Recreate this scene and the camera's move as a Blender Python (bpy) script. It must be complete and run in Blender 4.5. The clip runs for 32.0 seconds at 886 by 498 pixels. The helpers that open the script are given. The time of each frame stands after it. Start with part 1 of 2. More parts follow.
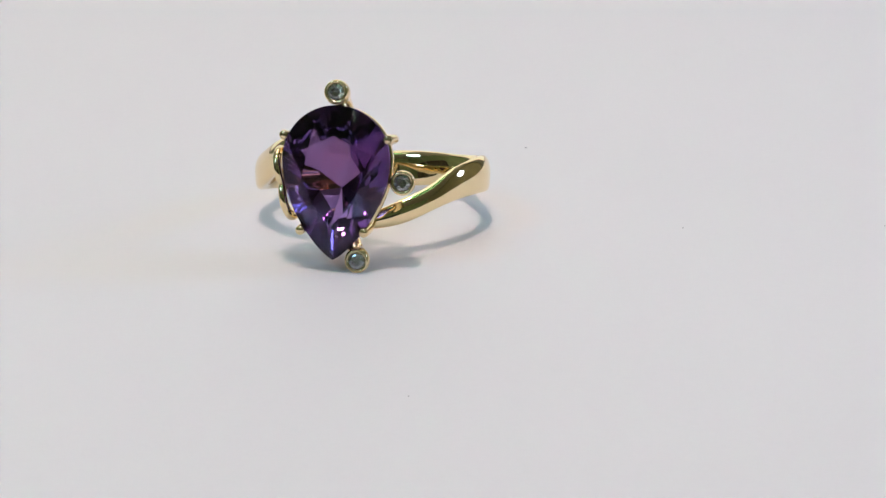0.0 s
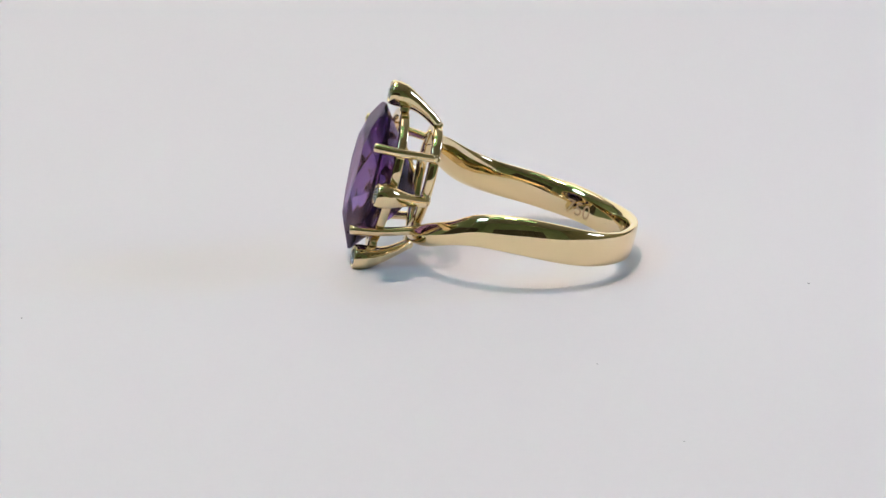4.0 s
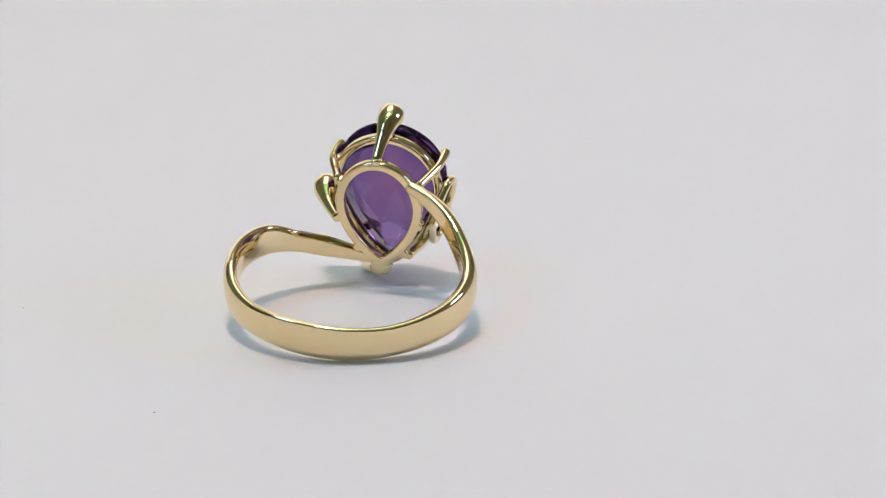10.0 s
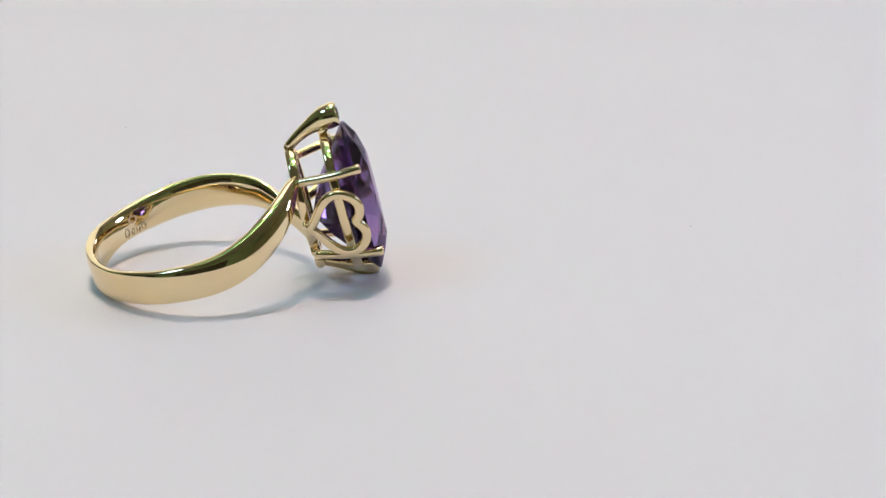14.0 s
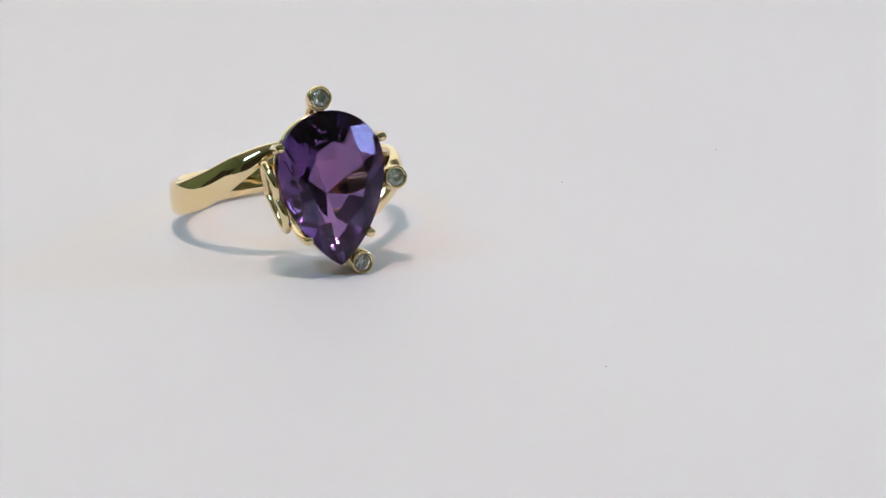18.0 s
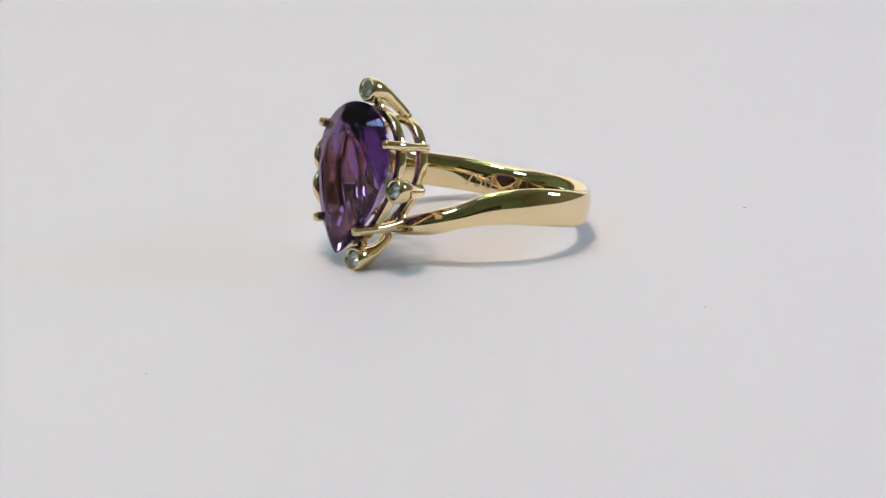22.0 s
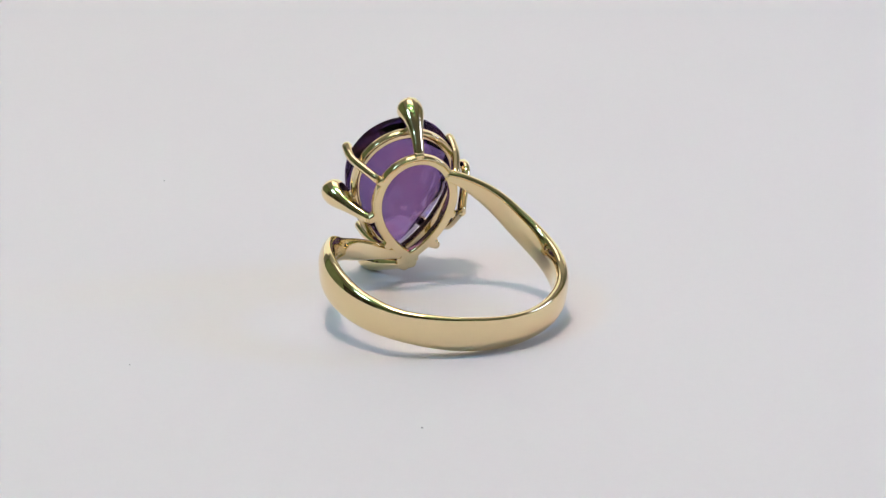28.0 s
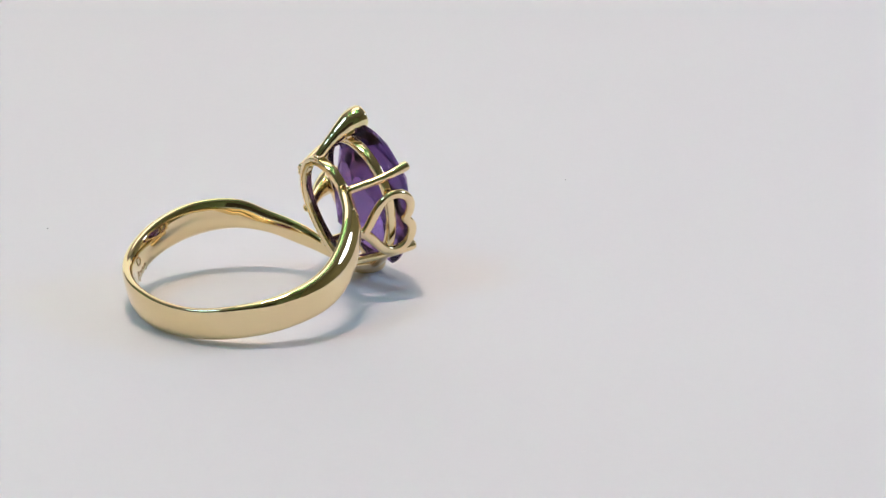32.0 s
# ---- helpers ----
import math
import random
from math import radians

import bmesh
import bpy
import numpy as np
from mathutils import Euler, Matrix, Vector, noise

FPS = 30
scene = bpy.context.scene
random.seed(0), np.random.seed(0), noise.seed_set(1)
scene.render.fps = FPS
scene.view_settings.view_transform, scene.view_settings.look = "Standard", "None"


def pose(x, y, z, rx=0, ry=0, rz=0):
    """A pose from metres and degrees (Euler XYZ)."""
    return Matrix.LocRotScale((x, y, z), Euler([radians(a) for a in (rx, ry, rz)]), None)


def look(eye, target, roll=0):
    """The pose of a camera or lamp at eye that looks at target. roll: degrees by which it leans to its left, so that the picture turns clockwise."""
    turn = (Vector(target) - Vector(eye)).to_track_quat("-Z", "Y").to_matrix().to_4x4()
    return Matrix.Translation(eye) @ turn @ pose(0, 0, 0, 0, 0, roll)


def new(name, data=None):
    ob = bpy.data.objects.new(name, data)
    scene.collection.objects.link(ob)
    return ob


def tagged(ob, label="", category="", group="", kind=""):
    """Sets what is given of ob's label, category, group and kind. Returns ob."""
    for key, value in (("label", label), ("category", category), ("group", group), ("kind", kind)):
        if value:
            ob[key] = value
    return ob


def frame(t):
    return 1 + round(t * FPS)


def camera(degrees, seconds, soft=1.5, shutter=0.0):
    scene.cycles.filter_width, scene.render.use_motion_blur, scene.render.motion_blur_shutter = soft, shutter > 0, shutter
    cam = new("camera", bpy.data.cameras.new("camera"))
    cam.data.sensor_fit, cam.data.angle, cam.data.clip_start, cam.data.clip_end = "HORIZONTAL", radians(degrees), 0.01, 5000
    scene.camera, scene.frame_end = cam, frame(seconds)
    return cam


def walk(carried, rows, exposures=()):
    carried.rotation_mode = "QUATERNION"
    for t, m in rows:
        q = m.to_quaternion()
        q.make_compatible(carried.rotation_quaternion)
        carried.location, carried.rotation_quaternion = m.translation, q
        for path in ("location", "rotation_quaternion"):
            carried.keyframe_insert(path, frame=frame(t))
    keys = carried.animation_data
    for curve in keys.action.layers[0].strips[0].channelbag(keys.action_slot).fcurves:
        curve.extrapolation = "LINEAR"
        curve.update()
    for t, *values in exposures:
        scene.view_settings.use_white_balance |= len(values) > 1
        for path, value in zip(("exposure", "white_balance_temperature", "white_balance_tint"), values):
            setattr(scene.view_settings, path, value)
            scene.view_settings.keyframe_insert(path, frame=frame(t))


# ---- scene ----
MM = 0.001
RATE = -18.2096                      # degrees a second: the turntable turns clockwise from above
SECONDS = 32.0

# camera: it stands still on its support, a short way off
cam = camera(12.576, SECONDS, soft=1.4)
EYE = Vector((0.0, -0.32, 0.110186))
YAW, PITCH = radians(1.1728), radians(18.7168)
AIM = EYE + Vector((math.sin(YAW) * math.cos(PITCH), math.cos(YAW) * math.cos(PITCH), -math.sin(PITCH)))
walk(cam, [(0.0, look(EYE, AIM, 0.2013)), (SECONDS, look(EYE, AIM, 0.2013))], exposures=[(0.0, -0.008, 6530, 8.2), (SECONDS, -0.008, 6530, 8.2)])

# ---- light: a hooded lamp with three bulbs overhead, two small lamps beside the turntable ----
world = bpy.data.worlds.new("world")
scene.world = world
world.use_nodes = True
world.node_tree.nodes["Background"].inputs[0].default_value = (0.55, 0.6, 0.7, 1)
world.node_tree.nodes["Background"].inputs[1].default_value = 0.05

HOOD = Vector((-0.05, -0.04, 0.66))
BULBS = [HOOD + Vector((dx, 0.0, -0.03)) for dx in (-0.034, 0.0, 0.034)]
SIDE_RIGHT, SIDE_LEFT = Vector((0.40, 0.055, 0.20)), Vector((-0.36, -0.15, 0.45))


def disk_lamp(name, eye, target, size, power, colour):
    data = bpy.data.lights.new(name, "AREA")
    data.shape, data.size, data.energy, data.color = "DISK", size, power, colour
    ob = new(name, data)
    ob.matrix_world = look(eye, target)
    return ob


for b in BULBS:
    data = bpy.data.lights.new("bulb_light", "POINT")
    data.shadow_soft_size, data.energy, data.color = 0.023, 2.17, (1.0, 0.75, 0.71)
    new("bulb_light", data).location = b
disk_lamp("side_light", SIDE_RIGHT, (0, 0, 0.005), 0.11, 0.56, (0.42, 0.55, 0.98))
disk_lamp("side_light", SIDE_LEFT, (0, 0, 0.005), 0.14, 0.76, (0.32, 0.59, 0.89))


ROOM_LIGHT = Vector((-0.1, 0.90, 1.80))
data = bpy.data.lights.new("ceiling_panel_light", "AREA")
data.shape, data.size, data.energy, data.color = "SQUARE", 1.0, 6.0, (0.95, 0.92, 0.95)
new("ceiling_panel_light", data).location = ROOM_LIGHT

# fill light in an added, unseen north window, to brighten reflections and walls
FILL_WINDOW = (-0.1, 2.0, 0.80, 2.6, 1.7)             # middle, width and height
data = bpy.data.lights.new("window_fill_light", "AREA")
data.shape, data.size, data.size_y, data.energy, data.color = "RECTANGLE", FILL_WINDOW[3], FILL_WINDOW[4], 12.0, (1.0, 0.97, 0.90)
new("window_fill_light", data).matrix_world = look((FILL_WINDOW[0], FILL_WINDOW[1] + 0.02, FILL_WINDOW[2]), (FILL_WINDOW[0], 0, FILL_WINDOW[2]))


# ---- materials ----
def material(name, colour, rough=0.5, metal=0.0, spread=0.06, grain=(900, 60), bump=0.0, spec=0.5, detail=4):
    """A surface with variation at two scales: fine grain and broad patches, in metres."""
    m = bpy.data.materials.new(name)
    m.use_nodes = True
    n, l = m.node_tree.nodes, m.node_tree.links
    p = n["Principled BSDF"]
    co = n.new("ShaderNodeTexCoord")
    fine, broad = n.new("ShaderNodeTexNoise"), n.new("ShaderNodeTexNoise")
    fine.inputs["Scale"].default_value, broad.inputs["Scale"].default_value = grain
    fine.inputs["Detail"].default_value = detail
    for t in (fine, broad):
        l.new(co.outputs["Object"], t.inputs["Vector"])
    mix = n.new("ShaderNodeMath")
    mix.operation = "MULTIPLY_ADD"
    l.new(fine.outputs["Fac"], mix.inputs[0])
    mix.inputs[1].default_value = 0.5
    half = n.new("ShaderNodeMath")
    half.operation = "MULTIPLY"
    l.new(broad.outputs["Fac"], half.inputs[0])
    half.inputs[1].default_value = 0.5
    l.new(half.outputs[0], mix.inputs[2])
    ramp = n.new("ShaderNodeValToRGB")
    ramp.color_ramp.elements[0].position, ramp.color_ramp.elements[1].position = 0.3, 0.7
    ramp.color_ramp.elements[0].color = (*[c * (1 - spread) for c in colour], 1)
    ramp.color_ramp.elements[1].color = (*[min(1, c * (1 + spread)) for c in colour], 1)
    l.new(mix.outputs[0], ramp.inputs[0])
    l.new(ramp.outputs[0], p.inputs["Base Color"])
    rr = n.new("ShaderNodeMapRange")
    rr.inputs["To Min"].default_value, rr.inputs["To Max"].default_value = rough * 0.85, min(1, rough * 1.15)
    l.new(fine.outputs["Fac"], rr.inputs["Value"])
    l.new(rr.outputs[0], p.inputs["Roughness"])
    p.inputs["Metallic"].default_value = metal
    p.inputs["Specular IOR Level"].default_value = spec
    if bump:
        b = n.new("ShaderNodeBump")
        b.inputs["Strength"].default_value, b.inputs["Distance"].default_value = 1.0, bump
        l.new(fine.outputs["Fac"], b.inputs["Height"])
        l.new(b.outputs["Normal"], p.inputs["Normal"])
    return m


def gem_material(name, colour, ior, zone, rough=0.015, deep=0.0):
    """Clear cut stone: light that passes through it takes on its colour, which drifts to that of its zones."""
    m = bpy.data.materials.new(name)
    m.use_nodes = True
    n, l = m.node_tree.nodes, m.node_tree.links
    p = n["Principled BSDF"]
    p.inputs["Transmission Weight"].default_value = 1.0
    p.inputs["Roughness"].default_value = rough
    p.inputs["IOR"].default_value = ior
    co, tex, ramp = n.new("ShaderNodeTexCoord"), n.new("ShaderNodeTexNoise"), n.new("ShaderNodeValToRGB")
    tex.inputs["Scale"].default_value, tex.inputs["Detail"].default_value = 230, 2
    ramp.color_ramp.elements[0].position, ramp.color_ramp.elements[1].position = 0.38, 0.62
    ramp.color_ramp.elements[0].color, ramp.color_ramp.elements[1].color = (*zone, 1), (*colour, 1)
    l.new(co.outputs["Object"], tex.inputs["Vector"])
    l.new(tex.outputs["Fac"], ramp.inputs[0])
    l.new(ramp.outputs[0], p.inputs["Base Color"])
    if deep:
        # colour gathered along the long ways inside, by bounces from facet to facet
        g, mix, soak = n.new("ShaderNodeBsdfGlass"), n.new("ShaderNodeMixShader"), n.new("ShaderNodeGamma")
        g.inputs["Roughness"].default_value, g.inputs["IOR"].default_value = rough, ior
        soak.inputs["Gamma"].default_value, mix.inputs[0].default_value = 0.37, deep
        l.new(ramp.outputs[0], soak.inputs["Color"])
        l.new(soak.outputs[0], g.inputs["Color"])
        l.new(p.outputs[0], mix.inputs[1])
        l.new(g.outputs[0], mix.inputs[2])
        l.new(mix.outputs[0], n["Material Output"].inputs["Surface"])
    return m


GOLD = material("polished_gold", (0.885, 0.715, 0.42), 0.055, 1.0, 0.02, (420, 90), 0.00003, detail=1)
CAST_GOLD = material("cast_gold", (0.885, 0.715, 0.42), 0.075, 1.0, 0.04, (900, 200), 0.00005, detail=2)
ENGRAVED = material("engraved_gold", (0.70, 0.53, 0.33), 0.6, 1.0, 0.10, (6000, 900))
AMETHYST = gem_material("amethyst", (0.205, 0.080, 0.245), 1.55, (0.135, 0.082, 0.27), deep=0.75)
DIAMOND = gem_material("diamond", (0.97, 0.97, 0.96), 2.3, (0.93, 0.94, 0.95), 0.12)
PAPER = material("white_paper", (0.815, 0.80, 0.815), 0.62, 0.0, 0.012, (1400, 30), 0.00001, 0.3)
DUST = material("grey_dust", (0.46, 0.45, 0.47), 0.9, 0.0, 0.2, (9000, 900))
TABLETOP = material("pale_wood", (0.42, 0.33, 0.23), 0.45, 0.0, 0.25, (60, 6), 0.0002)
WALL_GREEN = material("dull_green_paint", (0.36, 0.49, 0.30), 0.7, 0.0, 0.2, (40, 2))
WALL_GREY = material("grey_paint", (0.76, 0.79, 0.82), 0.7, 0.0, 0.15, (40, 2))
WALL = material("olive_paint", (0.55, 0.53, 0.36), 0.8, 0.0, 0.25, (40, 2))
# for the added, unseen curtains that give the gold its dark reflections
UNSEEN_CLOTH = material("unseen_cloth", (0.115, 0.108, 0.08), 0.9, 0.0, 0.4, (40, 3))
CEILING = material("ceiling_paint", (0.75, 0.75, 0.73), 0.85, 0.0, 0.05, (40, 2))
FROST = material("frosted_pane", (0.8, 0.83, 0.85), 0.6, 0.0, 0.03, (40, 3))
FLOOR = material("floor_tile", (0.50, 0.49, 0.46), 0.5, 0.0, 0.15, (40, 3))
HOOD_GREEN = material("green_enamel", (0.11, 0.31, 0.18), 0.4, 0.0, 0.1, (200, 20))
BLACK = material("black_plastic", (0.02, 0.02, 0.02), 0.5, 0.0, 0.2, (300, 30))
STEEL = material("dull_steel", (0.5, 0.5, 0.5), 0.35, 1.0, 0.1, (300, 30))


# ---- mesh helpers ----
def part(name, bm, mat, parent=None, label="", smooth=True):
    """One mesh object from a bmesh, under a thing or a part."""
    bmesh.ops.recalc_face_normals(bm, faces=bm.faces)
    me = bpy.data.meshes.new(name)
    bm.to_mesh(me)
    bm.free()
    me.materials.append(mat)
    for f in me.polygons:
        f.use_smooth = smooth
    ob = new(name, me)
    if parent:
        ob.parent = parent
    if label:
        tagged(ob, label)
    return ob


def box(bm, size, m=Matrix(), bevel=0.0):
    made = bmesh.ops.create_cube(bm, size=1.0, matrix=m @ Matrix.Diagonal((*size, 1)))
    if bevel:
        edges = {e for v in made["verts"] for e in v.link_edges}
        bmesh.ops.bevel(bm, geom=list(edges), offset=bevel, segments=2, affect="EDGES", profile=0.5)
    return bm


def lathe(bm, start, end, profile, segments=32, bulge=Vector()):
    """A turned solid along start-end, bowed out to bulge halfway: profile is (share of the way, radius)."""
    start, end = Vector(start), Vector(end)
    axis = end - start
    rings = []
    for s, r in profile:
        b = min(max(s, 0), 1)
        c = start + axis * s + bulge * (4 * b * (1 - b))
        q = (axis + bulge * (4 - 8 * b)).to_track_quat("Z", "Y").to_matrix()
        if r <= 1e-9:
            rings.append([bm.verts.new(c)])
        else:
            rings.append([bm.verts.new(c + q @ Vector((r * math.cos(a), r * math.sin(a), 0)))
                          for a in (math.tau * k / segments for k in range(segments))])
    for a, b in zip(rings, rings[1:]):
        for k in range(segments):
            j = (k + 1) % segments
            if len(a) == 1 and len(b) == 1:
                continue
            if len(a) == 1:
                bm.faces.new((a[0], b[k], b[j]))
            elif len(b) == 1:
                bm.faces.new((a[k], a[j], b[0]))
            else:
                bm.faces.new((a[k], a[j], b[j], b[k]))
    for r in (rings[0], rings[-1]):
        if len(r) > 2:
            bm.faces.new(r)
    return bm


def sweep(bm, points, section, closed=False, side=None):
    """Runs a section along points. section(k) gives (across, out) pairs; side(k) the direction of `out`."""
    n = len(points)
    points = [Vector(p) for p in points]
    rings, last = [], None
    for k, p in enumerate(points):
        a = points[(k - 1) % n] if closed or k else points[k]
        b = points[(k + 1) % n] if closed or k < n - 1 else points[k]
        tan = (b - a).normalized()
        out = Vector(side(k)) if side else (last or Vector((0.31, 0.52, 0.79)))
        out = (out - tan * out.dot(tan)).normalized()
        last = out
        cross = tan.cross(out)
        rings.append([bm.verts.new(p + cross * x + out * y) for x, y in section(k)])
    m = len(rings[0])
    for k in range(n if closed else n - 1):
        a, b = rings[k], rings[(k + 1) % n]
        for i in range(m):
            j = (i + 1) % m
            bm.faces.new((a[i], a[j], b[j], b[i]))
    if not closed:
        for ring in (rings[0], rings[-1]):
            c = bm.verts.new(sum((v.co for v in ring), Vector()) / m)
            for i in range(m):
                bm.faces.new((ring[i], ring[(i + 1) % m], c))
    return bm


def oval(rx, ry, n=14, power=2.0):
    e = 2 / power
    return [(rx * math.copysign(abs(math.cos(a)) ** e, math.cos(a)), ry * math.copysign(abs(math.sin(a)) ** e, math.sin(a)))
            for a in (math.tau * k / n for k in range(n))]


def spline(knots, x):
    """A smooth value through (place, value...) knots."""
    k = max(i for i in range(len(knots) - 1) if i == 0 or knots[i][0] <= x)
    p0, p1, p2, p3 = (knots[min(max(i, 0), len(knots) - 1)] for i in (k - 1, k, k + 1, k + 2))
    t = min(max((x - p1[0]) / (p2[0] - p1[0]), 0), 1)
    out = []
    for a, b, c, d in zip(p0[1:], p1[1:], p2[1:], p3[1:]):
        h0, h2 = p2[0] - p0[0] or 1, p3[0] - p1[0] or 1
        m1, m2 = (c - a) / h0 * (p2[0] - p1[0]), (d - b) / h2 * (p2[0] - p1[0])
        out.append((2 * t**3 - 3 * t**2 + 1) * b + (t**3 - 2 * t**2 + t) * m1 + (-2 * t**3 + 3 * t**2) * c + (t**3 - t**2) * m2)
    return out


# ---- the room: plain walls that close the place; the turntable stands on a table ----
def slab(name, size, at, mat, label):
    ob = part(name, box(bmesh.new(), size), mat, smooth=False)
    ob.location = at
    return tagged(ob, label, kind="structure")


slab("floor", (4.0, 4.0, 0.1), (0, 0, -0.83), FLOOR, "pale tiled floor under the work table")
slab("ceiling", (4.0, 4.0, 0.1), (0, 0, 1.87), CEILING, "pale painted ceiling above the table")
def make_fill_window_wall():
    """The north wall, in one mesh with an opening right through it, and an unseen window added for fill light."""
    x, y, z, w, h = FILL_WINDOW
    bm = bmesh.new()
    low, high = z - h / 2, z + h / 2
    for x0, x1, z0, z1 in ((-2.1, 2.1, -0.78, low), (-2.1, 2.1, high, 1.82), (-2.1, x - w / 2, low, high), (x + w / 2, 2.1, low, high)):
        box(bm, (x1 - x0, 0.1, z1 - z0), pose((x0 + x1) / 2, 2.05, (z0 + z1) / 2))
    tagged(part("wall_north", bm, WALL_GREY, smooth=False), "pale bluish grey wall with an added, unseen wide window", kind="structure")
    window = tagged(new("added_window_1"), "unseen wide window with a white frame and frosted panes, added for fill light", kind="structure")
    window.location = (x, 2.05, z)
    for dx, dz, sx, sz in ((-w / 2 + 0.02, 0, 0.04, h), (w / 2 - 0.02, 0, 0.04, h), (0, 0, 0.04, h - 0.08)):
        part("window_frame", box(bmesh.new(), (sx, 0.05, sz), pose(dx, 0.0, dz), 0.003), CEILING, window, smooth=False)
    for dz in (-h / 2 + 0.02, h / 2 - 0.02):
        part("window_frame", box(bmesh.new(), (w - 0.08, 0.05, 0.04), pose(0, 0.0, dz), 0.003), CEILING, window, smooth=False)
    for dx in (-w / 4, w / 4):
        part("pane", box(bmesh.new(), (w / 2 - 0.06, 0.006, h - 0.08), pose(dx, 0.02, 0)), FROST, window, smooth=False)


make_fill_window_wall()
slab("wall_south", (4.2, 0.1, 2.6), (0, -2.05, 0.52), WALL_GREEN, "dull green plain painted wall of the room")
slab("wall_east", (0.1, 4.0, 2.6), (2.05, 0, 0.52), WALL, "olive plain painted wall of the room")
slab("wall_west", (0.1, 4.0, 2.6), (-2.05, 0, 0.52), WALL_GREEN, "dull green plain painted wall of the room")


def make_unseen_curtain(x0, y0, x1, y1):
    """An unseen dark cloth, added to darken the gold's reflections, hung in soft folds from its rail, from one end of a
    wall to the other.
    """
    curtain = tagged(new("curtain"), "unseen half-height dark cloth curtain in soft folds, added to darken reflections", "curtain", "curtains of the room")
    a, b = Vector((x0, y0, 0)), Vector((x1, y1, 0))
    curtain.location = (a + b) / 2 + Vector((0, 0, -0.78))
    run, side = (b - a) / 2, Vector((y0 - y1, x1 - x0, 0)).normalized()
    n = int((b - a).length / 0.02)
    bm, rows = bmesh.new(), []
    for z in (0.02, 0.8, 1.52):
        for depth in (0.0, 0.004):
            rows.append([bm.verts.new(run * (2 * k / n - 1) + side * (depth + 0.03 * math.sin(k * 0.9 + math.sin(k * 0.23) * 2) * (1 - 0.15 * z)) + Vector((0, 0, z))) for k in range(n + 1)])
    for p, q in ((0, 2), (2, 4), (1, 3), (3, 5), (0, 1), (4, 5)):
        for k in range(n):
            bm.faces.new((rows[p][k], rows[p][k + 1], rows[q][k + 1], rows[q][k]))
    part("cloth", bm, UNSEEN_CLOTH, curtain)
    part("rail", lathe(bmesh.new(), Vector((0, 0, 1.53)) - run, Vector((0, 0, 1.53)) + run, [(0, 0), (0, 0.012), (1, 0.012), (1, 0)], 16), STEEL, curtain)


# added out of view: low dark reflections from south and west
make_unseen_curtain(-1.2, -1.9, 0.7, -1.9)
make_unseen_curtain(-1.9, 0.1, -1.9, -1.5)


def make_table():
    table = tagged(new("table"), "pale wooden work table under the turntable", "table")
    table.location = (0, 0, -0.78)
    part("tabletop", box(bmesh.new(), (1.3, 0.9, 0.03), pose(0, 0, 0.735), 0.003), TABLETOP, table)
    for x in (-0.58, 0.58):
        for y in (-0.38, 0.38):
            part("leg", box(bmesh.new(), (0.05, 0.05, 0.72), pose(x, y, 0.36), 0.003), TABLETOP, table)


make_table()


def make_turntable():
    top = tagged(new("turntable"), "round turntable covered with clean white paper", "turntable")
    top.location = (0, 0, -0.03)
    part("base", lathe(bmesh.new(), (0, 0, 0), (0, 0, 0.012), [(0, 0), (0, 0.09), (0.8, 0.09), (1, 0.086), (1, 0)], 64), BLACK, top)
    part("platter", lathe(bmesh.new(), (0, 0, 0.012), (0, 0, 0.0295), [(0, 0), (0, 0.148), (0.1, 0.15), (0.9, 0.15), (1, 0.148), (1, 0)], 96), BLACK, top)
    part("paper_cover", lathe(bmesh.new(), (0, 0, 0.0295), (0, 0, 0.03), [(0, 0), (0, 0.156), (1, 0.156), (1, 0)], 128), PAPER, top, "clean matte white paper", smooth=False)
    return top


turntable = make_turntable()


# ---- the lamps ----
def make_hood_lamp():
    lamp = tagged(new("pendant_lamp"), "hanging lamp with green hood and three bulbs", "lamp")
    lamp.location = HOOD
    bm = bmesh.new()
    ring = lambda sx, sy, z: [bm.verts.new((x * sx, y * sy, z)) for x, y in ((-1, -1), (1, -1), (1, 1), (-1, 1))]
    a, b, c, d = ring(0.26, 0.17, -0.02), ring(0.17, 0.10, 0.10), ring(0.168, 0.098, 0.096), ring(0.257, 0.167, -0.02)
    for r, s in ((a, b), (c, d), (d, a)):
        for k in range(4):
            bm.faces.new((r[k], r[(k + 1) % 4], s[(k + 1) % 4], s[k]))
    bm.faces.new(b)
    bm.faces.new(c)
    part("hood", bm, HOOD_GREEN, lamp, "green enamelled metal hood", smooth=False)
    for p in BULBS:
        q = p - HOOD
        part("socket", lathe(bmesh.new(), (q.x, q.y, -0.006), (q.x, q.y, 0.096), [(0, 0), (0, 0.014), (0.2, 0.016), (0.6, 0.016), (1, 0.016), (1, 0)], 24), BLACK, lamp)
    part("cord", lathe(bmesh.new(), (0, 0.03, 0.10), (0, 0.03, 1.82 - HOOD.z), [(0, 0), (0, 0.003), (1, 0.003), (1, 0)], 8), BLACK, lamp)


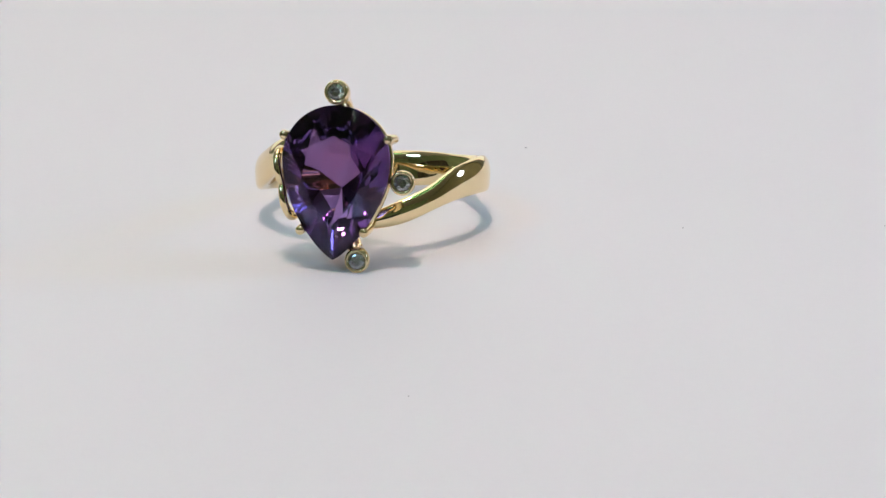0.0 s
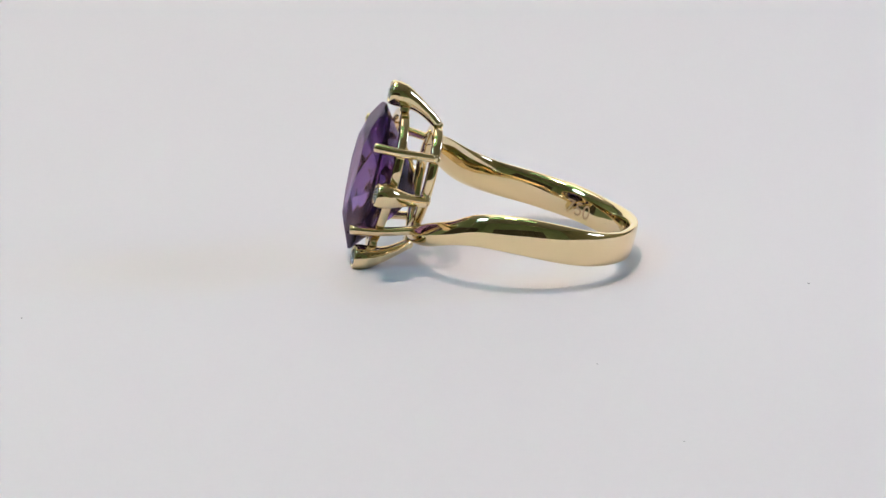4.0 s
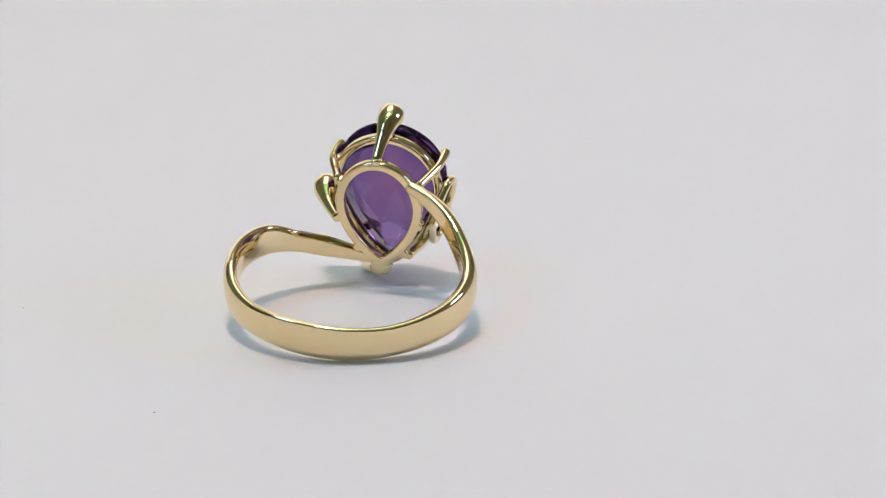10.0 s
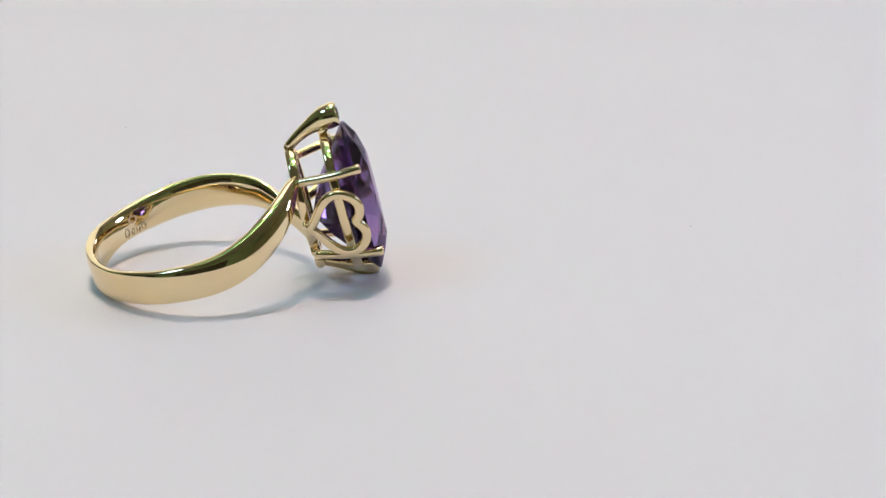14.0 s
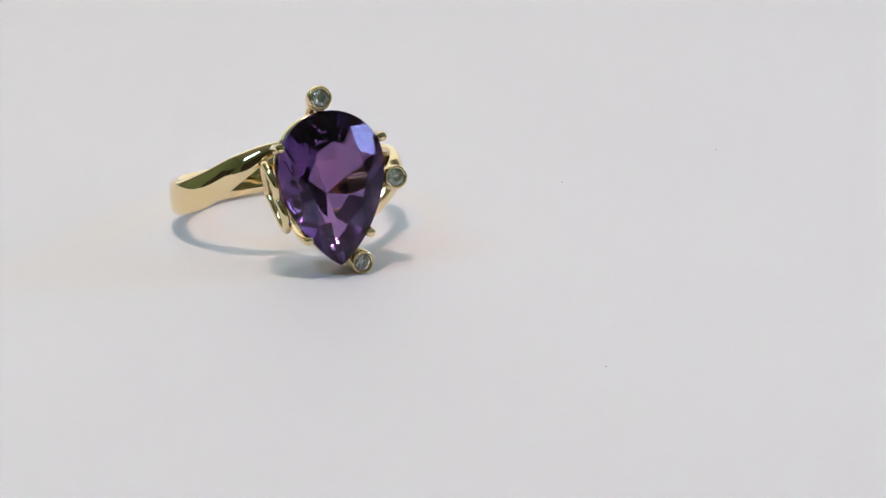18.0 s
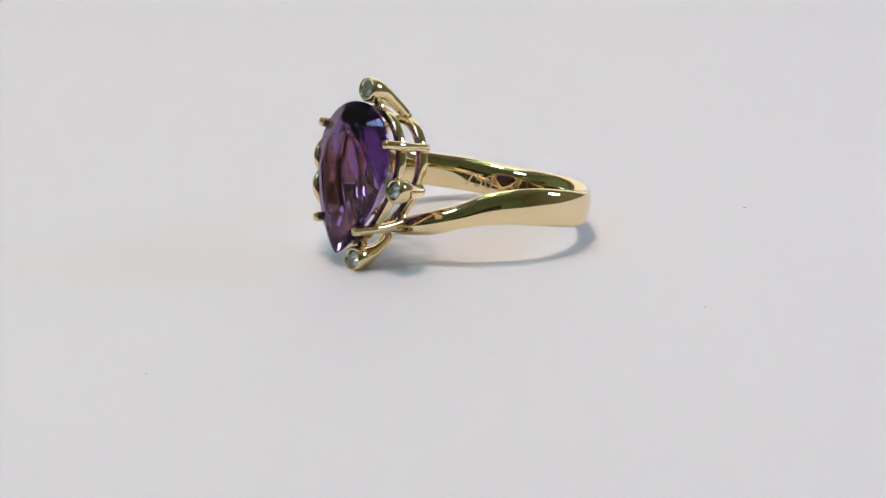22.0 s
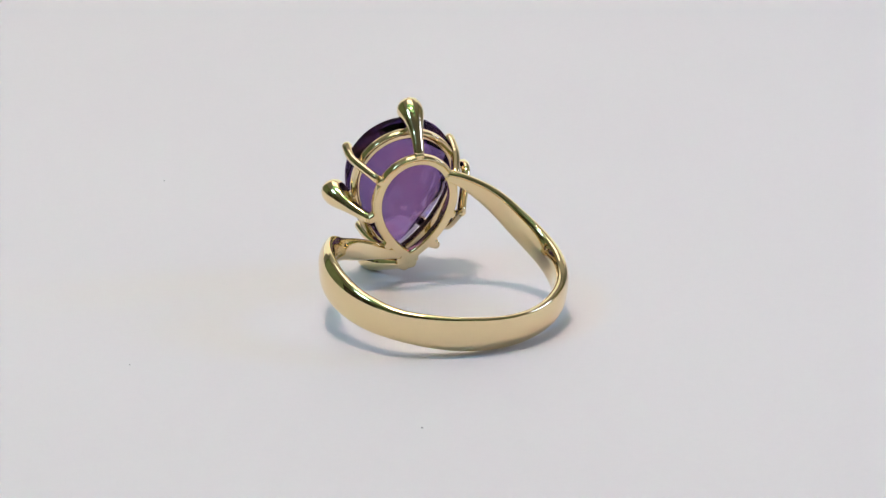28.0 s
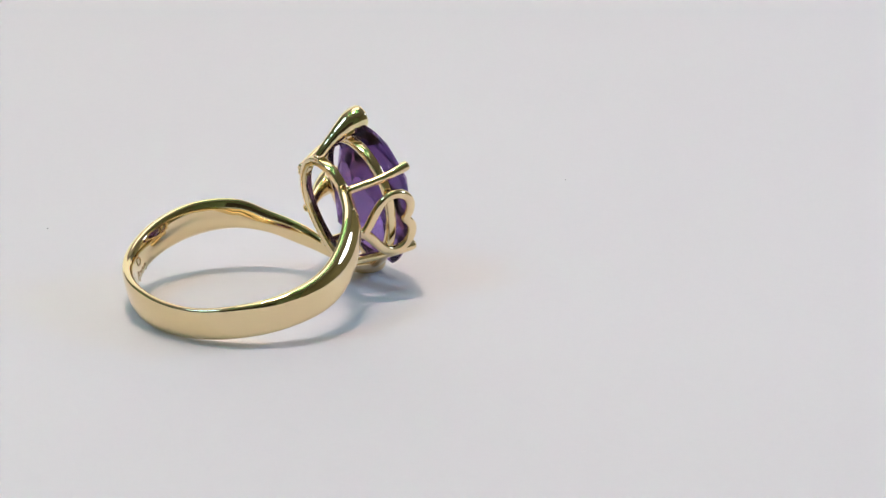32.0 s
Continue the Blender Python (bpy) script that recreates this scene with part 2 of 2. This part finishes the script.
def make_side_lamp(at):
    lamp = tagged(new("desk_lamp"), "small black desk lamp beside the turntable", "lamp", "lamps beside the turntable")
    lamp.location = (at.x * 1.12, at.y * 1.12, -0.03)
    top = at - lamp.location
    way = (Vector((0, 0, 0.005)) - at).normalized()
    part("base", lathe(bmesh.new(), (0, 0, 0), (0, 0, 0.014), [(0, 0), (0, 0.05), (0.6, 0.05), (1, 0.045), (1, 0)], 32), BLACK, lamp)
    part("stem", lathe(bmesh.new(), (0, 0, 0.01), top - way * 0.05, [(0, 0), (0, 0.004), (1, 0.004), (1, 0)], 12), STEEL, lamp)
    part("head", lathe(bmesh.new(), top - way * 0.004, top - way * 0.08, [(0, 0), (0, 0.058), (0.1, 0.058), (0.7, 0.035), (1, 0.025), (1, 0)], 32), BLACK, lamp)


def make_ceiling_light():
    lamp = tagged(new("ceiling_light"), "large square white ceiling light panel", "ceiling light")
    lamp.location = (ROOM_LIGHT.x, ROOM_LIGHT.y, 1.82)
    part("diffuser", box(bmesh.new(), (1.04, 1.04, 0.008), pose(0, 0, -0.008)), CEILING, lamp)
    for x, y, sx, sy in ((0.53, 0, 0.02, 1.08), (-0.53, 0, 0.02, 1.08), (0, 0.53, 1.04, 0.02), (0, -0.53, 1.04, 0.02)):
        part("frame", box(bmesh.new(), (sx, sy, 0.03), pose(x, y, -0.015), 0.002), STEEL, lamp)


make_ceiling_light()
make_hood_lamp()
make_side_lamp(SIDE_RIGHT)
make_side_lamp(SIDE_LEFT)

# ---- the ring ----
# Head space, in millimetres: u across the stone, v from its point to its round end, w out of its face.
HEAD = Matrix(((0.9751, 0.0364, -0.2189, -2.59), (-0.2211, 0.2434, -0.9444, 0.45), (0.0189, 0.9692, 0.2454, 7.35), (0, 0, 0, 1)))
HOOP_U, HOOP_W, HOOP_R = 0.234, -14.32, 10.16


def at(u, v, w):
    return (HEAD @ Vector((u, v, w))) * MM


def facing(u, v, w):
    return HEAD.to_3x3() @ Vector((u, v, w))


def pear(a, half, top, bottom, wide):
    """A pear outline: a runs from 0 at the round end; half width, top and bottom, and the height of the widest place."""
    a = a % math.tau
    if a <= math.pi / 2 or a >= 3 * math.pi / 2:
        return half * math.sin(a), wide + (top - wide) * math.cos(a)
    b = (a - math.pi / 2) / math.pi                      # 0..1 round the pointed end
    y = math.sin(math.pi * b)
    x = max(0.0, 1 - y ** 1.85) ** 0.82
    return math.copysign(half * x, math.sin(a)), wide - (wide - bottom) * y


def pear_by_length(n, *shape, shift=0.0):
    """n points at even steps along the outline."""
    fine = [Vector(pear(math.tau * k / 720, *shape)) for k in range(721)]
    total = [0.0]
    for p, q in zip(fine, fine[1:]):
        total.append(total[-1] + (q - p).length)
    out, k = [], 0
    for i in range(n):
        want = (i + shift) / n * total[-1]
        while total[k + 1] < want:
            k += 1
        f = (want - total[k]) / max(total[k + 1] - total[k], 1e-9)
        out.append(fine[k].lerp(fine[k + 1], f))
    return out


STONE = (4.62, 6.6, -6.4, 2.0)


def make_stone(parent):
    """The cut stone: a pear brilliant with table, stars, bezels, thin girdle and a deep pavilion of eight mains."""
    bm = bmesh.new()
    centre = Vector((0.05, 0.6))
    outline = pear_by_length(64, *STONE)
    top, bottom = -0.40, -0.66

    def mains(apexes, w):
        """The plane of every main facet, through its girdle point, its inner point and the girdle's run there."""
        out = []
        for j in range(8):
            p, q, r = (outline[(8 * j + d) % 64] for d in (-3, 0, 3))
            a = Vector((*q, w))
            n = Vector((*(r - p), 0)).cross(apexes[j] - a).normalized()
            out.append((a, n))
        return out

    def between(planes, j, w):
        """Where two neighbouring mains and the height w meet."""
        (a, n), (b, m) = planes[j], planes[(j + 1) % 8]
        rows = Matrix((n, m, (0, 0, 1)))
        return rows.inverted() @ Vector((n.dot(a), m.dot(b), w))

    def inner(k, share, w):
        return Vector((*(centre + (outline[k] - centre) * share), w))

    vert = lambda p: bm.verts.new(at(*p))
    g1, g2 = [vert((*p, top)) for p in outline], [vert((*p, bottom)) for p in outline]
    for k in range(64):
        bm.faces.new((g1[k], g1[(k + 1) % 64], g2[(k + 1) % 64], g2[k]))
    table_at = [inner(8 * j, 0.58, 0.78) for j in range(8)]
    crown = mains(table_at, top)
    table = [vert(p) for p in table_at]
    star = [vert(between(crown, j, 0.32 + 0.03 * math.sin(j * 1.7))) for j in range(8)]
    point = Vector((0.05, -0.3, -5.3))
    pavilion = mains([point] * 8, bottom)
    low = [vert(between(pavilion, j, -3.55 - 0.12 * math.sin(j * 2.4))) for j in range(8)]
    culet = vert((0.05, -0.45, -4.85))
    for j in range(8):
        i = (j + 1) % 8
        bm.faces.new((table[j], table[i], star[j]))
        bm.faces.new((table[j], star[j - 1], g1[8 * j]))
        bm.faces.new((table[j], g1[8 * j], star[j]))
        bm.faces.new((low[j - 1], g2[8 * j], low[j]))
        bm.faces.new((low[j - 1], low[j], culet))
        for girdle, side in ((g1, star), (g2, low)):
            run = [girdle[(8 * j + d) % 64] for d in range(9)]
            for a, b in zip(run[:8], run[1:]):
                bm.faces.new((side[j], a, b))
    bm.faces.new(table)
    return part("stone", bm, AMETHYST, parent, "deep purple faceted pear-cut amethyst", smooth=False)


def make_diamond(parent, centre, normal, radius):
    """A round brilliant, set flush in the end of a drop."""
    bm = bmesh.new()
    q = Vector(normal).to_track_quat("Z", "Y").to_matrix()

    def ring(n, r, h, shift=0.0):
        return [bm.verts.new(Vector(centre) + q @ Vector((r * math.cos(a), r * math.sin(a), h)))
                for a in (math.tau * (k + shift) / n for k in range(n))]

    r = radius
    g, crown, table = ring(16, r, 0), ring(8, r * 0.8, r * 0.18), ring(8, r * 0.55, r * 0.30, 0.5)
    low = ring(8, r * 0.45, -r * 0.45)
    tip = bm.verts.new(Vector(centre) + q @ Vector((0, 0, -r * 0.85)))
    for mid in (crown, low):
        for j in range(8):
            i = (j + 1) % 8
            a, b, c = g[2 * j], g[2 * j + 1], g[(2 * j + 2) % 16]
            bm.faces.new((a, b, mid[j]))
            bm.faces.new((b, c, mid[i]))
            bm.faces.new((b, mid[i], mid[j]))
    for j in range(8):
        i = (j + 1) % 8
        bm.faces.new((crown[j], crown[i], table[j]))
        bm.faces.new((crown[i], table[i], table[j]))
        bm.faces.new((low[j], low[i], tip))
    bm.faces.new(table)
    return part("diamond", bm, DIAMOND, parent, "small colourless round brilliant diamond", smooth=False)


def make_drop(parent, front, back, fat=1.07):
    """A teardrop setting: a round cup at the front with a diamond, thinning to its foot on the lower rail."""
    a, b = at(*front), at(*back)
    f = fat * MM
    profile = [(0.16, 0), (0.15, 0.30 * f), (0.04, 0.64 * f), (0.0, 0.72 * f), (-0.01, 0.86 * f), (0.02, 0.95 * f), (0.09, f), (0.2, 0.98 * f), (0.28, 0.91 * f), (0.36, 0.81 * f),
               (0.5, 0.65 * f), (0.6, 0.55 * f), (0.7, 0.49 * f), (0.8, 0.45 * f), (0.88, 0.43 * f), (0.96, 0.41 * f), (1.0, 0.38 * f), (1.0, 0)]
    out = Vector((front[0] - back[0], front[1] - back[1], 0)).normalized() * 0.46
    drop = part("drop_setting", lathe(bmesh.new(), a, b, profile, 36, facing(*out) * MM), CAST_GOLD, parent)
    way = (a - b - facing(*out) * MM * 4).normalized()
    make_diamond(drop, a - way * 0.06 * MM, way, 0.66 * f)
    return drop


def tube(points, radius, steps=8, closed=False, flat=1.0):
    """A round wire through head-space points; radius is one value or one for each point."""
    radii = radius if isinstance(radius, (list, tuple)) else [radius] * len(points)
    knots = [(i, *p, r) for i, (p, r) in enumerate(zip(points, radii))]
    fine = [spline(knots, i / steps) for i in range((len(points) - 1) * steps + 1)]
    return sweep(bmesh.new(), [at(*q[:3]) for q in fine], lambda k: oval(fine[k][3] * MM, fine[k][3] * flat * MM), closed)


def make_prong(parent, tip, mid, foot):
    end = Vector(tip) + (Vector(tip) - Vector(mid)).normalized() * 0.30
    return part("prong", tube([foot, mid, tip, end], [0.36, 0.38, 0.42, 0.20], 8), CAST_GOLD, parent)


def make_rail(name, parent, shape, w, across, depth, nubs):
    """A flat rail round the stone, with a small fillet out to every prong and drop that it holds."""
    pts = pear_by_length(120, *shape)
    mid = Vector((0, 1.0))
    bm = sweep(bmesh.new(), [at(p.x, p.y, w) for p in pts], lambda k: oval(depth * MM, across * MM, 20, 4.5), True,
               lambda k: facing(*(pts[k] - mid), 0))
    for u, v, k in nubs:
        tip = Vector((u, v))
        root = min(pts, key=lambda p: (p - tip).length)
        way = tip - root
        steps = [root + way * (i / 6) for i in range(7)]
        wide = [k * x for x in (0.62, 0.56, 0.48, 0.42, 0.38, 0.35, 0.27)]
        sweep(bm, [at(p.x, p.y, w) for p in steps], lambda i: oval(wide[i] * MM, depth * (0.985 if i < 6 else 0.8) * MM, 20, 3.6), False,
              lambda i: facing(0, 0, 1))
    return part(name, bm, CAST_GOLD, parent)


def make_heart(parent):
    """An open heart of flat wire on the stone's side, its point at the lower rail."""
    pts = []
    for k in range(72):
        a = math.tau * k / 72
        x = math.sin(a) * (0.86 * math.sin(a) ** 2 + 0.14 * (1 + math.cos(a)))
        y = (13 * math.cos(a) - 2.3 * math.cos(2 * a) - 1.6 * math.cos(3 * a) - 0.8 * math.cos(4 * a)) / 15.2
        v = -0.2 + 2.75 * x - 0.14 * y
        w = -2.7 + 2.7 * y
        pts.append((-4.8 - 0.23 * v - 0.12 * (w + 1), v, w))
    return part("heart", sweep(bmesh.new(), [at(*p) for p in pts], lambda k: oval(0.40 * MM, 0.34 * MM, 12, 2.4), True,
                               lambda k: facing(-0.97, -0.24, 0)), GOLD, parent, "open heart of polished gold wire")


# the hoop: angle from the head, height of its middle, half width, thickness, share of the radius, lean of its face
HOOP = [(-17, 3.72, 0.48, 0.80, 0.97, 6), (-26, 3.38, 0.67, 1.0, 0.978, 0), (-40, 2.32, 1.13, 1.3, 1.010, -3), (-60, 0.74, 1.50, 1.35, 1.010, -7), (-80, -0.09, 1.57, 1.3, 1.018, -4),
        (-105, -0.24, 1.49, 1.25, 1.006, 0), (-125, -0.20, 1.46, 1.15, 0.982, 0), (-145, -0.18, 1.42, 1.06, 0.960, 0), (-165, -0.02, 1.50, 1.0, 0.947, 0), (-185, 0.18, 1.58, 0.98, 0.943, 0),
        (-205, 0.30, 1.52, 1.02, 0.952, 0), (-220, 0.33, 1.45, 1.1, 0.970, 0), (-240, 0.38, 1.56, 1.22, 0.990, 0), (-260, 0.52, 1.66, 1.3, 1.0, 0), (-280, 0.46, 1.62, 1.3, 1.0, -4),
        (-300, -0.14, 1.39, 1.3, 1.0, -11), (-315, -1.23, 1.02, 1.25, 0.99, -16), (-332, -2.48, 0.98, 1.1, 0.975, -16), (-345, -3.21, 0.75, 0.98, 0.958, -14), (-357, -3.62, 0.52, 0.80, 0.934, -8)]


# how far the upper side of the hoop slopes in towards its outer face, and the lower side towards its inner face
BEVEL = [(17, 0.1, 0.0), (26, 0.3, 0.2), (40, 0.4, 0.34), (60, 0.36, 0.38), (80, 0.22, 0.26), (105, 0.1, 0.05), (135, 0.0, 0.0), (190, 0.0, 0.05), (215, 0.06, 0.25), (235, 0.12, 0.45), (255, 0.2, 0.5), (275, 0.3, 0.5), (290, 0.38, 0.45), (310, 0.41, 0.3), (325, 0.42, 0.35), (345, 0.36, 0.3),
         (357, 0.25, 0.15)]


def make_band(parent):
    knots = [(-a, *rest) for a, *rest in HOOP]
    n = 160
    rows = [(17 + 340 * k / n, spline(knots, 17 + 340 * k / n)) for k in range(n + 1)]

    def place(a, v, r):
        return at(HOOP_U - r * math.sin(radians(a)), v, HOOP_W + r * math.cos(radians(a)))

    pts = [place(a, v, HOOP_R * s - t / 2) for a, (v, h, t, s, lean) in rows]

    def section(k):
        v, h, t, s, lean = rows[k][1]
        slope, under = spline(BEVEL, rows[k][0])
        flat = slope * max(0.0, min(1.0, (110 - rows[k][0]) / 30))     # the first arm is flat inside almost to its crest
        out = []
        for i in range(28):                       # domed outside, flat inside and well rounded up to its crest
            b = math.tau * i / 28
            x, y = math.cos(b), math.sin(b)
            crest = 0.22 - 0.9 * slope if x > 0 else -0.20
            if y > 0:
                x, y = math.copysign(abs(x) ** (0.68 + 1.1 * slope if x > 0 else 0.45), x) * h, t * (crest + (0.5 - crest) * y ** (0.62 + 1.1 * slope if x > 0 else 0.54))
            else:
                x, y = math.copysign(abs(x) ** (0.95 - 0.9 * slope - 0.5 * flat if x > 0 else 0.52), x) * h, t * (crest - (0.5 + crest) * abs(y) ** (0.75 - 0.8 * flat if x > 0 else 0.6))
            if x > 0:
                x *= 1 - slope * max(0.0, y / t + 0.5) ** 2.4
            else:
                x *= 1 - under * (0.5 - y / t) ** 2
            out.append((x * MM, y * MM))
        return out

    def outward(k):
        a, lean = radians(rows[k][0]), radians(rows[k][1][4])
        return facing(-math.sin(a) * math.cos(lean), math.sin(lean), math.cos(a) * math.cos(lean))

    band = part("band", sweep(bmesh.new(), pts, section, False, outward), GOLD, parent, "polished yellow gold band")
    return band, place


def inner_radius(a):
    """The radius of the hoop's inner face at an angle."""
    v, h, t, share, lean = spline([(-b, *rest) for b, *rest in HOOP], a)
    return HOOP_R * share - t


def curved_text(words, parent, place, middle, height, size, turn):
    """Engraved figures, bent onto the inside of the hoop."""
    curve = bpy.data.curves.new("figures", "FONT")
    curve.body, curve.align_x, curve.align_y, curve.size = words, "CENTER", "CENTER", size
    ob = new("figures", curve)
    me = bpy.data.meshes.new_from_object(ob.evaluated_get(bpy.context.evaluated_depsgraph_get()))
    bpy.data.objects.remove(ob)
    for v in me.vertices:
        a = middle + turn * math.degrees(v.co.x / 8.8)
        v.co = place(a, height + v.co.y, inner_radius(a) - 0.012)
    me.materials.append(ENGRAVED)
    mark = new("hallmark", me)
    mark.parent = parent
    return tagged(mark, "engraved hallmark figures")


def make_ring():
    ring = tagged(new("ring"), "yellow gold ring with purple pear-cut stone, lying on white paper", "ring")
    make_stone(ring)
    band, place = make_band(ring)
    make_rail("seat_rail", ring, (4.25, 6.1, -5.6, 1.75), -2.2, 0.35, 0.40,
              [(-4.4, 3.85, 0.8), (4.72, 3.95, 0.8), (-2.8, -3.8, 0.8), (2.8, -3.75, 0.8), (-0.15, 7.1, 0.9), (5.05, 0.22, 0.9), (1.6, -5.85, 0.9)])
    make_rail("base_rail", ring, (3.27, 5.40, -3.84, 1.5), -5.26, 0.39, 0.42,
                   [(0.04, 6.05, 1), (3.95, -0.08, 1), (0.30, -4.75, 1.05), (-0.22, -4.98, 1.5), (0.62, -5.08, 1.6), (-3.32, 3.66, 1), (3.38, 3.72, 1), (-2.28, -3.1, 1), (2.3, -2.95, 1), (-3.6, -0.2, 1)])
    make_prong(ring, (-4.42, 3.94, -0.10), (-4.25, 3.8, -2.2), (-3.33, 3.66, -5.28))
    make_prong(ring, (4.52, 3.90, -0.10), (4.58, 3.9, -2.2), (3.38, 3.74, -5.28))
    make_prong(ring, (-2.78, -3.98, -0.10), (-2.70, -3.66, -2.5), (-2.3, -3.1, -5.28))
    make_prong(ring, (2.68, -3.94, -0.10), (2.70, -3.58, -2.5), (2.33, -2.95, -5.28))
    make_drop(ring, (-0.26, 7.68, -0.70), (0.04, 5.75, -5.32))
    make_drop(ring, (5.67, 0.30, -0.75), (3.6, -0.10, -5.25))
    make_drop(ring, (1.98, -6.44, -0.75), (0.62, -4.6, -5.32))
    make_heart(ring)
    curved_text("750", band, place, 131, -0.55, 1.75, 1)
    # the maker's mark: a row of worn loops under an arch
    bm = bmesh.new()
    for a, v, ra, rv in ((-124.6, -0.25, 1.5, 0.30), (-128.6, -0.25, 1.4, 0.30), (-132.4, -0.25, 1.2, 0.30), (-137.0, -0.15, 2.1, 0.46), (-131.0, 0.75, 3.2, 0.34)):
        rims = [[bm.verts.new(place(a + k * ra * math.cos(b), v + (k + (0.10 if k < 1 else 0)) * rv * math.sin(b), inner_radius((a + k * ra * math.cos(b)) % 360) - 0.015)) for b in (math.tau * i / 18 for i in range(18))]
                for k in (1.0, 0.62)]
        for i in range(18):
            bm.faces.new((rims[0][i], rims[0][(i + 1) % 18], rims[1][(i + 1) % 18], rims[1][i]))
    part("maker_mark", bm, ENGRAVED, band, "worn engraved maker's mark", smooth=False)
    return ring


ring = make_ring()


def make_speck(x, y, size):
    bm = bmesh.new()
    bmesh.ops.create_icosphere(bm, subdivisions=2, radius=size)
    for v in bm.verts:
        v.co *= 1 + 0.35 * noise.noise(v.co * 9000 + Vector((x, y, 0)))
        v.co.z = max(v.co.z * 0.5, -size * 0.4) + size * 0.35
        v.co += Vector((x * MM, y * MM, 0))
    return tagged(part("dust_speck", bm, DUST), "tiny grey dust speck on white paper", "dust", "specks on the paper")


specks = [make_speck(14.85, 34.1, 0.0001), make_speck(27.6, 10.6, 0.00007), make_speck(3.3, -30.2, 0.00007), make_speck(45.2, 11.0, 0.00007)]


def motions():
    """The turntable carries the paper, the ring and the dust round at an even pace."""
    times = [float(t) for t in range(0, 33)]
    walk(turntable, [(t, pose(0, 0, -0.03, 0, 0, RATE * t)) for t in times])
    for thing in (ring, *specks):
        walk(thing, [(t, pose(0, 0, 0, 0, 0, RATE * t)) for t in times])


motions()
